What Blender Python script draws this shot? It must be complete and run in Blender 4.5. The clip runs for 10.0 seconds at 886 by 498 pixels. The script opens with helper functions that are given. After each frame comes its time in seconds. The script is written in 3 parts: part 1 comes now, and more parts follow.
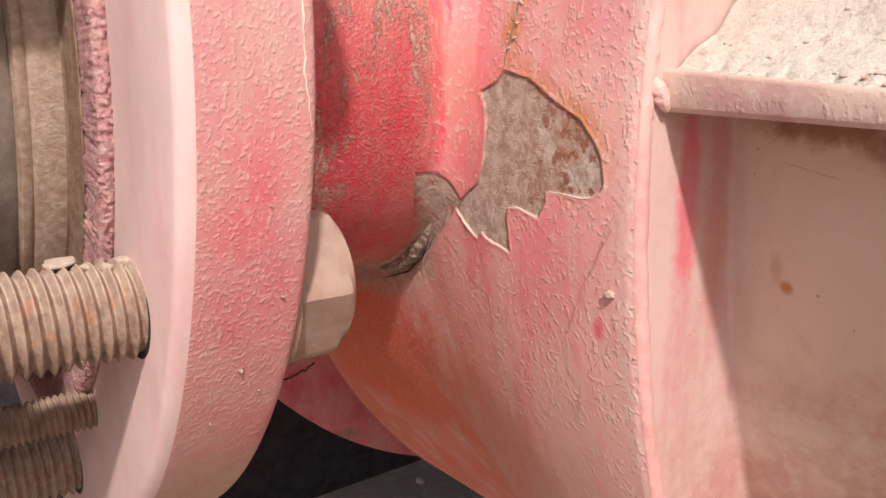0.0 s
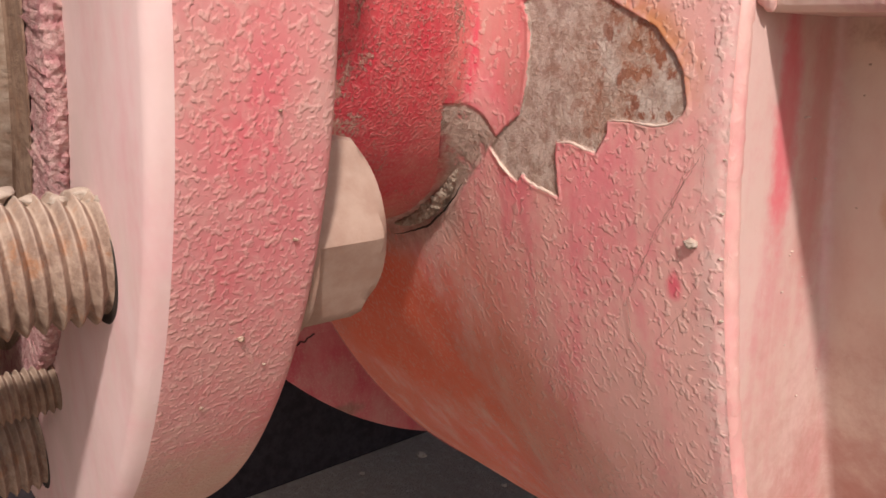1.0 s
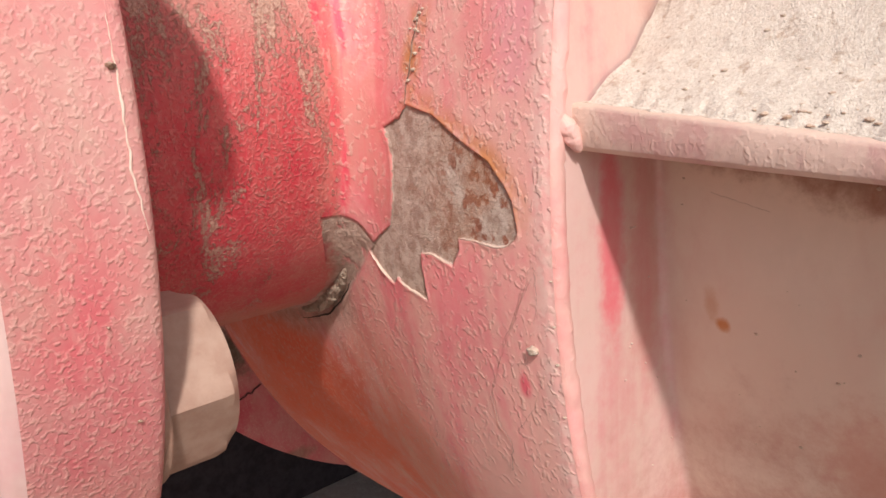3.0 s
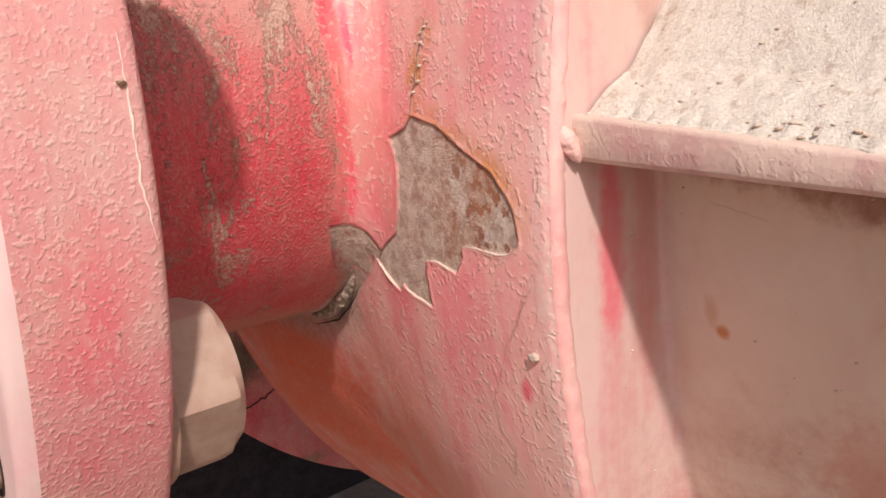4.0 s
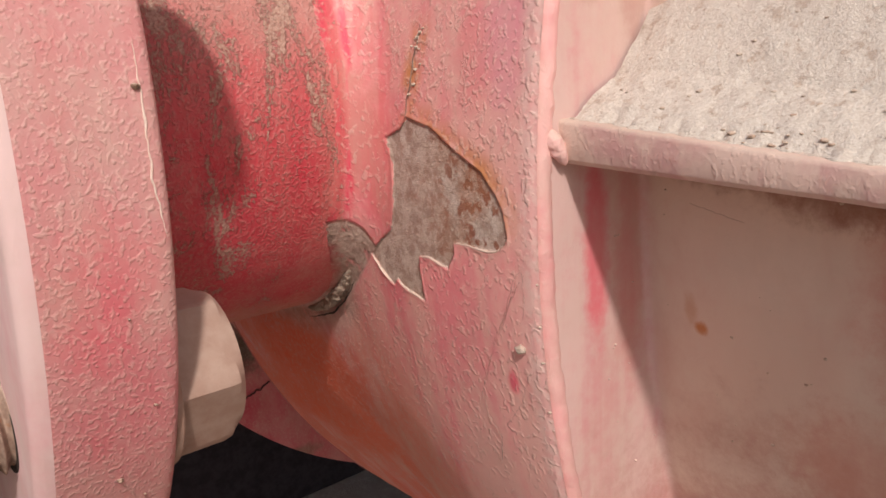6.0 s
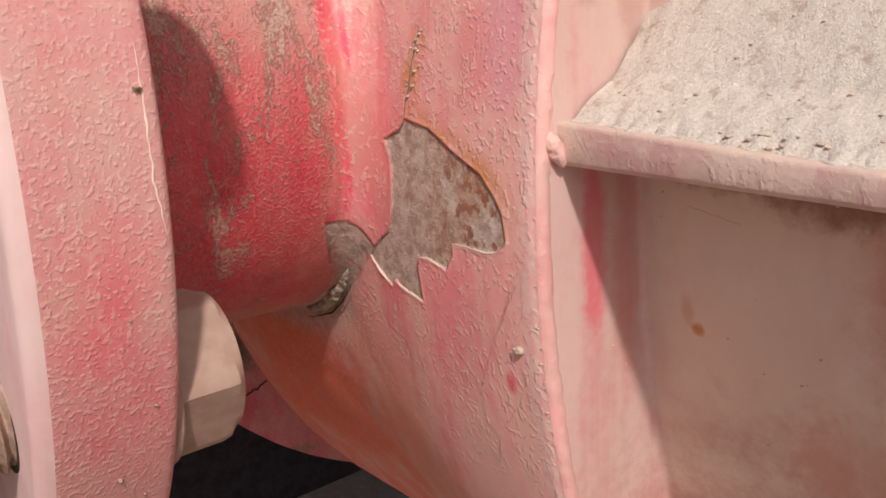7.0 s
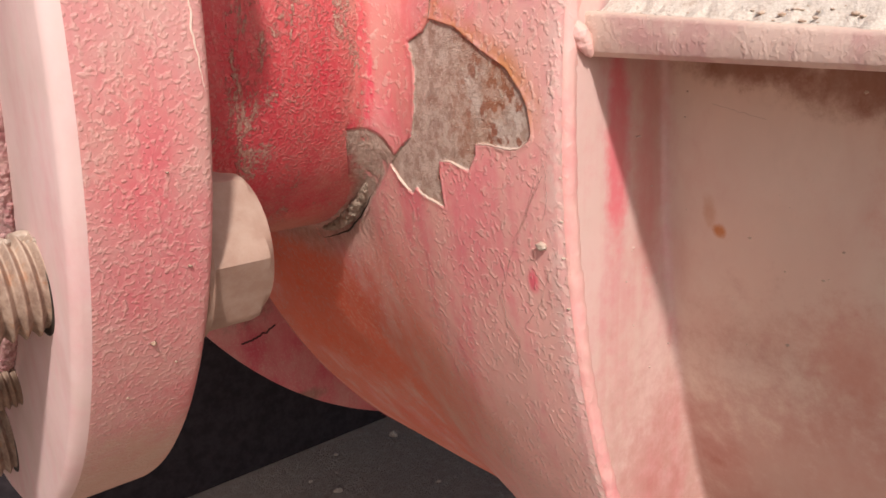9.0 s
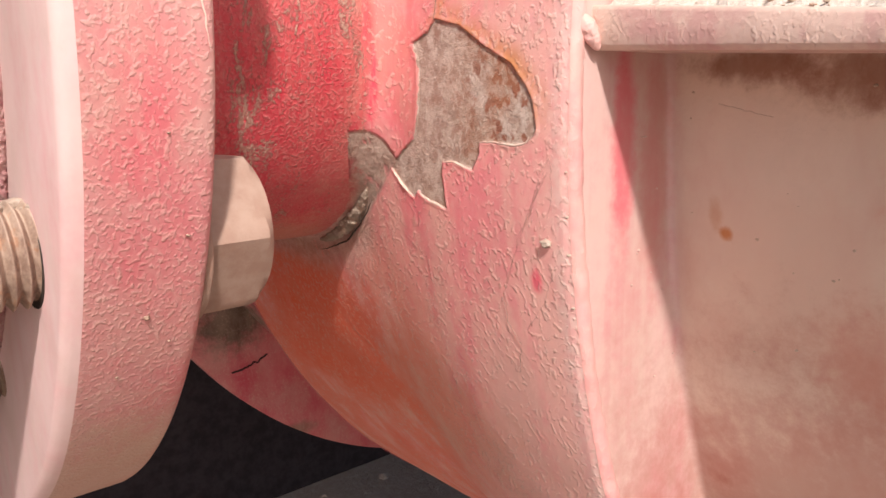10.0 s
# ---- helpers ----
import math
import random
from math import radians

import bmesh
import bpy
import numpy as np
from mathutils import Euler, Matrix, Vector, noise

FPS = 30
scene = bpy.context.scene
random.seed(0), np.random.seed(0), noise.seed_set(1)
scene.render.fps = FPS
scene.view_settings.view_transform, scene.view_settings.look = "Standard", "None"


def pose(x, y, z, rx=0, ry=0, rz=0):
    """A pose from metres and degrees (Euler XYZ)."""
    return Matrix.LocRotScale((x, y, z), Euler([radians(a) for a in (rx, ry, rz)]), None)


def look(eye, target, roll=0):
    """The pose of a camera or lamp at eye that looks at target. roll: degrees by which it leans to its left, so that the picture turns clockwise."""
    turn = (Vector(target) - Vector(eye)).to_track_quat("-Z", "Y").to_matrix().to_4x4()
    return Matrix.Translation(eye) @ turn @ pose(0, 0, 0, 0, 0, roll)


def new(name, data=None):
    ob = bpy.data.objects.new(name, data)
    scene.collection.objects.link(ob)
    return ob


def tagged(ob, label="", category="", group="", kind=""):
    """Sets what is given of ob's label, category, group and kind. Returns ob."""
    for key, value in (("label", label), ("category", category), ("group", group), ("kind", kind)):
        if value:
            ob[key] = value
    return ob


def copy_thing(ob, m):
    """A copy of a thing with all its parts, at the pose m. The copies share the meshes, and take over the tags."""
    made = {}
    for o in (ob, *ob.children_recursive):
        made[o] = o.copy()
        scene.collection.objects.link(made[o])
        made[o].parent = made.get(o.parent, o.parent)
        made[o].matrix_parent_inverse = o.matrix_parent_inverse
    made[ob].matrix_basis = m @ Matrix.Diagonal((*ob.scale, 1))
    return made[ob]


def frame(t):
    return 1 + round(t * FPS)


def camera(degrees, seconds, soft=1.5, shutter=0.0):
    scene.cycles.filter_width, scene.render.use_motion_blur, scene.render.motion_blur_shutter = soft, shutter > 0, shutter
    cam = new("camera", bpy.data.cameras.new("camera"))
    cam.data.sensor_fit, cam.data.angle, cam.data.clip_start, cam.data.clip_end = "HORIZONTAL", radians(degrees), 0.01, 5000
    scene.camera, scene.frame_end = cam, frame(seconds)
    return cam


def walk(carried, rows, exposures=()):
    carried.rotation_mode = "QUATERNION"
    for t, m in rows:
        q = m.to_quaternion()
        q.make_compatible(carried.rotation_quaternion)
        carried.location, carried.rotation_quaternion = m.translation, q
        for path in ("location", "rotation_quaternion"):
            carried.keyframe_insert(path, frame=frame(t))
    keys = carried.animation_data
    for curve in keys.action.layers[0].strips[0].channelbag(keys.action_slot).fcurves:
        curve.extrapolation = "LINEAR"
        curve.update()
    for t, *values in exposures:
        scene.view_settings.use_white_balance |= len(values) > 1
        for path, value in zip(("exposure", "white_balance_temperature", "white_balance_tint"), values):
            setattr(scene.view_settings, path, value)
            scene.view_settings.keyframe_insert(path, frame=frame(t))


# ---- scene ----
cam = camera(59.6, 10.0, soft=1.6)
METRES, EYE, TILT, LEAN, TURN = 0.27, 0.65, -11.5, 0.0, -37.8
ROWS = [
    (0.0, 0.0, 0.0, 0.0, 0.0, 0.0, -0.0),
    (0.5, -0.0667, 0.1168, -0.0833, 2.59, 0.23, -1.16),
    (1.0, -0.0603, 0.2108, -0.0376, -0.6, -2.08, 0.35),
    (1.5, 0.0525, 0.1312, 0.0939, -3.14, 0.19, 2.45),
    (2.0, 0.0671, 0.1024, 0.0829, -2.89, -2.97, 3.54),
    (2.5, 0.0802, 0.1167, 0.1066, -3.19, -2.49, 3.96),
    (4.0, 0.1030, 0.0835, 0.1132, -1.50, -1.42, 4.03),
    (4.5, 0.0942, 0.0791, 0.1463, -2.95, -2.69, 5.12),
    (5.0, 0.0885, 0.0603, 0.15, -2.33, -1.72, 4.6),
    (5.5, 0.0957, 0.0351, 0.1153, -1.04, -1.62, 3.49),
    (6.0, 0.1069, 0.0342, 0.1135, -1.79, -1.68, 3.24),
    (7.5, 0.0963, 0.0202, 0.1162, -2.1, -1.87, 3.05),
    (8.0, 0.0774, 0.0146, 0.047, -2.03, -3.15, 2.28),
    (8.5, 0.0551, 0.0328, 0.0025, -2.23, -3.45, 2.34),
    (9.0, 0.0653, 0.0216, 0.0034, -1.97, -3.51, 2.47),
    (9.5, 0.0532, 0.028, -0.0236, -1.96, -3.58, 2.06),
    (10.0, 0.0498, 0.043, -0.0751, -2.48, 0.26, 1.45),
]
walk(cam, [(t, pose(0, 0, EYE, TILT, LEAN, TURN) @ pose(METRES * x, METRES * y, METRES * z, 90 + pitch, roll, yaw)) for t, x, y, z, yaw, pitch, roll in ROWS],
     [(0.0, 0.12), (1.0, 0.0), (1.5, -0.06), (2.5, 0.05), (4.0, 0.04), (4.5, -0.06), (5.0, -0.18), (5.5, -0.27), (6.0, -0.29), (7.5, -0.20), (8.0, -0.06), (8.5, 0.0),
      (9.0, 0.06), (9.5, 0.12), (10.0, 0.32)])

# ---- light: a hazy sun from behind and above, and the sky ----
SUN_WAY = Vector((0.50, 0.87, -1.0)).normalized()
world = bpy.data.worlds.new("sky")
scene.world = world
world.use_nodes = True
sky = world.node_tree.nodes.new("ShaderNodeTexSky")
sky.sky_type, sky.sun_disc = "NISHITA", False
sky.sun_elevation, sky.sun_rotation = radians(44.9), radians(209.9)
sky.dust_density = 3.0
world.node_tree.links.new(sky.outputs[0], world.node_tree.nodes["Background"].inputs[0])
world.node_tree.nodes["Background"].inputs[1].default_value = 0.112
sun = new("sun", bpy.data.lights.new("sun", "SUN"))
sun.data.energy, sun.data.angle, sun.data.color = 4.0, radians(3.0), (1.0, 0.93, 0.87)
sun.matrix_world = look(-SUN_WAY * 5, (0, 0, 0))


# ---- materials ----
class Nodes:
    """A short way to write a node material."""

    def __init__(self, name):
        self.mat = bpy.data.materials.new(name)
        self.mat.use_nodes = True
        self.tree = self.mat.node_tree
        self.bsdf = self.tree.nodes["Principled BSDF"]
        coords = self.tree.nodes.new("ShaderNodeTexCoord")
        self.place = coords.outputs["Object"]

    def put(self, socket, value):
        if isinstance(value, bpy.types.NodeSocket):
            self.tree.links.new(value, socket)
        elif isinstance(value, tuple) and len(value) == 3 and socket.type == "RGBA":
            socket.default_value = (*value, 1)
        else:
            socket.default_value = value

    def scaled(self, x, y, z, shift=0.0):
        n = self.tree.nodes.new("ShaderNodeMapping")
        self.put(n.inputs["Vector"], self.place)
        n.inputs["Scale"].default_value = (x, y, z)
        n.inputs["Location"].default_value = (shift, shift * 0.7, shift * 1.3)
        return n.outputs[0]

    def noise(self, scale, detail=4.0, rough=0.55, vector=None, warp=0.0):
        n = self.tree.nodes.new("ShaderNodeTexNoise")
        self.put(n.inputs["Vector"], vector if vector is not None else self.place)
        n.inputs["Scale"].default_value = scale
        n.inputs["Detail"].default_value = detail
        n.inputs["Roughness"].default_value = rough
        n.inputs["Distortion"].default_value = warp
        return n.outputs["Fac"]

    def cells(self, scale, vector=None, feature="F1"):
        n = self.tree.nodes.new("ShaderNodeTexVoronoi")
        n.feature = feature
        self.put(n.inputs["Vector"], vector if vector is not None else self.place)
        n.inputs["Scale"].default_value = scale
        return n.outputs["Distance"]

    def math(self, op, a, b=0.0, c=0.0):
        n = self.tree.nodes.new("ShaderNodeMath")
        n.operation = op
        for s, v in zip(n.inputs, (a, b, c)):
            self.put(s, v)
        return n.outputs[0]

    def step(self, value, low, high, to_low=0.0, to_high=1.0):
        n = self.tree.nodes.new("ShaderNodeMapRange")
        n.interpolation_type = "SMOOTHSTEP"
        for s, v in zip(n.inputs, (value, low, high, to_low, to_high)):
            self.put(s, v)
        return n.outputs[0]

    def mix(self, fac, a, b, blend="MIX"):
        n = self.tree.nodes.new("ShaderNodeMix")
        n.data_type, n.blend_type = "RGBA", blend
        self.put(n.inputs[0], fac)
        self.put(n.inputs[6], a)
        self.put(n.inputs[7], b)
        return n.outputs[2]

    def attribute(self, name):
        n = self.tree.nodes.new("ShaderNodeAttribute")
        n.attribute_name = name
        return n.outputs["Fac"]

    def upward(self):
        g = self.tree.nodes.new("ShaderNodeNewGeometry")
        s = self.tree.nodes.new("ShaderNodeSeparateXYZ")
        self.put(s.inputs[0], g.outputs["Normal"])
        return s.outputs[2]

    def height(self):
        s = self.tree.nodes.new("ShaderNodeSeparateXYZ")
        self.put(s.inputs[0], self.place)
        return s.outputs[2]

    def done(self, colour, rough, relief=None, depth=0.0005, metal=0.0, specular=0.35):
        self.put(self.bsdf.inputs["Base Color"], colour)
        self.put(self.bsdf.inputs["Roughness"], rough)
        self.put(self.bsdf.inputs["Metallic"], metal)
        self.put(self.bsdf.inputs["Specular IOR Level"], specular)
        if relief is not None:
            b = self.tree.nodes.new("ShaderNodeBump")
            b.inputs["Strength"].default_value = 1.0
            b.inputs["Distance"].default_value = depth
            self.put(b.inputs["Height"], relief)
            self.put(self.bsdf.inputs["Normal"], b.outputs[0])
        return self.mat


DUST = (0.52, 0.40, 0.32)
MUD = (0.62, 0.44, 0.37)


def paint_material(name, deep, faded, fade=(0.35, 0.7), spatter=0.5, crust=0.0, streaks=0.3, grit=0.5, depth=0.0005, film=0.25, shift=0.0, rust=0.0, worn=False,
                   inner=(), blots=(), patch=11, pebble=0.0):
    """Faded red paint under dust: broad fading, runs of rain, thin crusts of mud spatter, dried mud and a fine grit.
    blots: (centre, radii, colour, strength) of stains and tinted patches with a place of their own; some put shade into
    the colour."""
    n = Nodes(name)
    broad = n.noise(patch, 4, 0.6, n.scaled(1, 1, 0.5, shift), 0.4)
    fine = n.noise(160, 6, 0.65)
    cloud = n.noise(30, 5, 0.65, n.scaled(1, 1, 0.6, shift + 3))
    run = n.noise(75, 4, 0.6, n.scaled(1, 1, 0.05, shift))
    worn_off = n.math("ADD", n.math("MULTIPLY", broad, 1 - 0.5 * streaks), n.math("MULTIPLY", run, 0.5 * streaks))
    worn_off = n.math("ADD", worn_off, n.math("MULTIPLY", n.math("SUBTRACT", fine, 0.5), 0.22))
    colour = n.mix(n.step(worn_off, fade[0], fade[1]), deep, faded)
    if inner:
        colour = n.mix(n.attribute("dusty"), colour, n.mix(n.step(n.math("ADD", n.math("MULTIPLY", broad, 0.6), n.math("MULTIPLY", cloud, 0.4)), 0.38, 0.58), *inner))
    for centre, radii, tone, strength in blots:
        m = n.tree.nodes.new("ShaderNodeMapping")
        n.put(m.inputs["Vector"], n.place)
        m.inputs["Scale"].default_value = [1 / r for r in radii]
        m.inputs["Location"].default_value = [-c / r for c, r in zip(centre, radii)]
        length = n.tree.nodes.new("ShaderNodeVectorMath")
        length.operation = "LENGTH"
        n.put(length.inputs[0], m.outputs[0])
        soft = n.math("ADD", length.outputs["Value"], n.math("MULTIPLY", n.math("SUBTRACT", n.noise(90, 5, 0.7), 0.5), 1.2))
        colour = n.mix(n.step(soft, 0.35, 1.1, strength, 0.0), colour, tone)
    if worn:
        colour = n.mix(n.math("MULTIPLY", n.attribute("margin"), 0.75), colour, n.mix(n.step(fine, 0.4, 0.6), (0.76, 0.40, 0.38), (0.78, 0.54, 0.49)))
    # a thin film of dust, denser where the surface looks up
    lying = n.step(n.upward(), -0.1, 0.9, 0.0, 0.6)
    veil = n.math("ADD", n.math("MULTIPLY", n.step(cloud, 0.36, 0.70), film), lying)
    colour = n.mix(n.math("MINIMUM", veil, 0.9), colour, DUST)
    relief = n.math("MULTIPLY", fine, 0.35 * grit)
    relief = n.math("ADD", relief, n.math("MULTIPLY", n.noise(480, 3, 0.6), 0.22 * grit))
    if pebble:
        bumps = n.step(n.noise(760, 1.0, 0.5, n.scaled(1, 1, 0.9, shift + 2)), 0.45, 0.75)
        colour = n.mix(n.math("MULTIPLY", bumps, 0.32 * pebble), colour, MUD)
        relief = n.math("ADD", relief, n.math("MULTIPLY", bumps, 1.1 * pebble))
    if rust:
        r = n.noise(11, 5, 0.65, n.scaled(1, 1, 0.4, shift + 13))
        colour = n.mix(n.math("MULTIPLY", n.step(r, 0.5, 0.72), rust), colour, (0.42, 0.12, 0.035))
    if worn:
        # the flaked place: bare pitted steel, a rust-stained margin
        d = n.math("ADD", n.attribute("flaked"), n.math("MULTIPLY", n.math("SUBTRACT", n.noise(260, 4, 0.65), 0.5), 0.0022))
        colour = n.mix(n.attribute("red"), colour, n.mix(n.step(n.noise(90, 5, 0.65, n.scaled(1, 1, 0.2, 5)), 0.36, 0.62), (0.54, 0.045, 0.07), (0.53, 0.18, 0.145)))
        fresh = n.math("MULTIPLY", n.attribute("fresh"), n.step(n.noise(110, 3, 0.6, n.scaled(1, 1, 0.05, 2)), 0.42, 0.60))
        colour = n.mix(fresh, colour, (0.72, 0.05, 0.10))
        stain = n.math("MULTIPLY", n.attribute("rusty"), n.step(n.noise(60, 4, 0.65), 0.3, 0.6))
        colour = n.mix(n.math("MULTIPLY", stain, 0.9), colour, (0.56, 0.23, 0.08))
        run_down = n.math("MULTIPLY", n.attribute("stained"), n.step(n.noise(40, 5, 0.65, n.scaled(1, 0.9, 0.25, 3)), 0.26, 0.54))
        colour = n.mix(n.math("MULTIPLY", run_down, 0.9), colour, (0.74, 0.155, 0.085))
        mud = n.math("MULTIPLY", n.attribute("muddy"), n.step(n.noise(120, 6, 0.7, n.scaled(1, 1, 0.5, 3)), 0.30, 0.46))
        colour = n.mix(n.math("MULTIPLY", mud, 0.9), colour, n.mix(n.step(n.noise(150, 5, 0.65), 0.38, 0.62), (0.31, 0.235, 0.185), (0.50, 0.40, 0.33)))
        relief = n.math("ADD", relief, n.math("MULTIPLY", mud, n.math("MULTIPLY", n.noise(210, 6, 0.75), 5.0)))
    # spatter: thin tan crusts of irregular outline, in drifts
    a = n.noise(380 if worn else 250, 2.0, 0.5, n.scaled(1, 1, 0.6 if worn else 0.7, shift), 0.6)
    ridge = n.step(n.math("ABSOLUTE", n.math("SUBTRACT", a, 0.5)), 0.0, 0.075, 1.0, 0.0)
    broken = n.step(n.noise(140, 3, 0.6, n.scaled(1, 1, 0.8, shift + 1)), 0.46, 0.62)
    drift = n.step(n.noise(30, 4, 0.6, n.scaled(1, 1, 0.5, shift + 9)), 0.42, 0.64)
    if worn:
        drift = n.math("MAXIMUM", n.math("MULTIPLY", drift, 0.06), n.attribute("runs"))
    worm = n.math("MULTIPLY", n.math("MULTIPLY", ridge, broken), drift)
    colour = n.mix(n.math("MULTIPLY", worm, 0.45 * spatter), colour, MUD)
    relief = n.math("ADD", relief, n.math("MULTIPLY", worm, 0.75 * spatter))
    dots = n.step(n.noise(430, 1.5, 0.5, n.scaled(1, 1, 0.85, shift)), 0.50, 0.70)
    dots = n.math("MULTIPLY", dots, n.step(n.noise(50, 4, 0.65, n.scaled(1, 1, 0.6, shift + 7)), 0.32, 0.52))
    colour = n.mix(n.math("MULTIPLY", dots, 0.42 * spatter), colour, (0.64, 0.46, 0.385))
    relief = n.math("ADD", relief, n.math("MULTIPLY", dots, 0.8 * spatter))
    if crust:
        # sandy mud caked in drips and clusters, thinner below
        grain = n.noise(700, 4, 0.7, n.scaled(1, 1, 0.85, 9))
        cluster = n.noise(52, 8, 0.74, n.scaled(1, 1, 0.26, 10), 0.7)
        where = n.step(n.height(), 0.56, 0.74, 0.045, -0.030)
        level = n.math("SUBTRACT", n.math("ADD", n.math("MULTIPLY", grain, 0.28), n.math("MULTIPLY", cluster, 0.72)), where)
        caked = n.step(level, 0.525, 0.575)
        stipple = n.math("MULTIPLY", n.step(grain, 0.54, 0.64), n.step(n.noise(28, 4, 0.6, n.scaled(1.6, 1, 0.5, 12)), 0.40, 0.62))
        cover = n.math("MULTIPLY", n.math("MAXIMUM", caked, n.math("MULTIPLY", stipple, 0.6)), crust)
        if worn:
            cover = n.math("MULTIPLY", cover, n.attribute("red"))
        tone = n.mix(n.step(n.noise(620, 4, 0.7), 0.36, 0.64), (0.36, 0.225, 0.165), (0.50, 0.36, 0.28))
        colour = n.mix(n.math("MULTIPLY", cover, 0.8), colour, tone)
        relief = n.math("ADD", relief, n.math("MULTIPLY", cover, n.math("ADD", 0.2, n.math("MULTIPLY", grain, 1.1))))
    if worn:
        steel = n.mix(n.step(n.noise(130, 8, 0.75), 0.40, 0.60), (0.40, 0.285, 0.23), (0.62, 0.515, 0.445))
        spots = n.step(n.noise(150, 4, 0.6, n.scaled(1, 1, 0.85, 4)), 0.51, 0.60)
        across = n.tree.nodes.new("ShaderNodeSeparateXYZ")
        n.put(across.inputs[0], n.place)
        drift = n.step(across.outputs[1], 0.205, 0.262, 0.95, 0.15)
        steel = n.mix(n.math("MULTIPLY", spots, drift), steel, (0.27, 0.085, 0.045))
        steel = n.mix(n.math("MULTIPLY", n.step(n.noise(45, 5, 0.65, n.scaled(1, 1, 1, 9)), 0.42, 0.62), n.math("MULTIPLY", drift, 0.55)), steel, (0.42, 0.19, 0.10))
        pits = n.noise(420, 6, 0.72, None, 0.4)
        steel = n.mix(n.step(pits, 0.52, 0.66), steel, (0.52, 0.41, 0.33))
        bare = n.step(d, -0.0002, 0.0001, 1.0, 0.0)
        colour = n.mix(bare, colour, steel)
        relief = n.mix(bare, relief, n.math("MULTIPLY", pits, 4.0))
    rough = n.step(n.noise(35, 3), 0.3, 0.7, 0.5, 0.75)
    return n.done(colour, rough, relief, depth)


HOT, ORANGE = (0.76, 0.055, 0.13), (0.76, 0.14, 0.065)
mat_rim = paint_material("faded_paint_spattered", (0.57, 0.13, 0.15), (0.585, 0.255, 0.25), (0.30, 0.66), patch=22, spatter=0.40, grit=0.45, film=0.42, depth=0.00016, pebble=1.0,
                         blots=(((0.087, 0.27, 0.49), (0.06, 0.09, 0.06), (0.55, 0.34, 0.26), 0.85), ((0.085, 0.19, 0.632), (0.02, 0.1, 0.02), (0.66, 0.10, 0.13), 0.45), ((0.079, 0.19, 0.613), (0.015, 0.1, 0.012), (0.66, 0.12, 0.15), 0.4)))
mat_face = paint_material("faded_paint_smooth", (0.70, 0.33, 0.355), (0.74, 0.52, 0.505), (0.25, 0.55), spatter=0.06, streaks=0.7, grit=0.2, film=0.35, shift=30.0)
mat_pipe = paint_material("red_paint_streaked", (0.52, 0.034, 0.056), (0.51, 0.105, 0.10), (0.4, 0.72), spatter=0.25, crust=1.0, streaks=0.8, film=0.12, shift=4.0, pebble=0.55,
                          blots=(((0.228, 0.29, 0.64), (0.030, 0.09, 0.10), (0.54, 0.24, 0.19), 0.5), ((0.20, 0.30, 0.72), (0.07, 0.09, 0.05), (0.38, 0.17, 0.14), 0.5), ((0.19, 0.36, 0.555), (0.06, 0.08, 0.022), (0.50, 0.22, 0.15), 0.7)))
mat_drum = paint_material("red_paint_flaked", (0.77, 0.215, 0.25), (0.80, 0.42, 0.375), (0.31, 0.54), spatter=0.95, crust=1.0, streaks=0.8, grit=1.0, film=0.25, depth=0.00030, shift=8.0, worn=True,
                          blots=(((0.23, 0.212, 0.682), (0.1, 0.014, 0.03), HOT, 0.5), ((0.20, 0.275, 0.65), (0.06, 0.016, 0.07), (0.56, 0.19, 0.165), 0.85), ((0.23, 0.197, 0.70), (0.1, 0.016, 0.05), (0.74, 0.24, 0.33), 0.55), ((0.24, 0.198, 0.557), (0.1, 0.004, 0.007), HOT, 0.8),
                                 ((0.27, 0.33, 0.46), (0.1, 0.13, 0.06), (0.70, 0.31, 0.22), 0.6), ((0.25, 0.41, 0.50), (0.1, 0.075, 0.05), ORANGE, 1.0), ((0.275, 0.42, 0.455), (0.1, 0.10, 0.035), ORANGE, 0.95),
                                 ((0.25, 0.265, 0.60), (0.1, 0.02, 0.012), (0.74, 0.16, 0.19), 0.3)))
# two dark brown patches on the far flange's face, the upper one nearly black
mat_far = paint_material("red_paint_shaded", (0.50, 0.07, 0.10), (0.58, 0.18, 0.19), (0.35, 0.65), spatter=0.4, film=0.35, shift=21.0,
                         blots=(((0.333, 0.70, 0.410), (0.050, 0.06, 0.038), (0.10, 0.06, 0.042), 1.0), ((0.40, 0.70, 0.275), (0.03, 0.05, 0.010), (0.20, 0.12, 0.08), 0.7)))
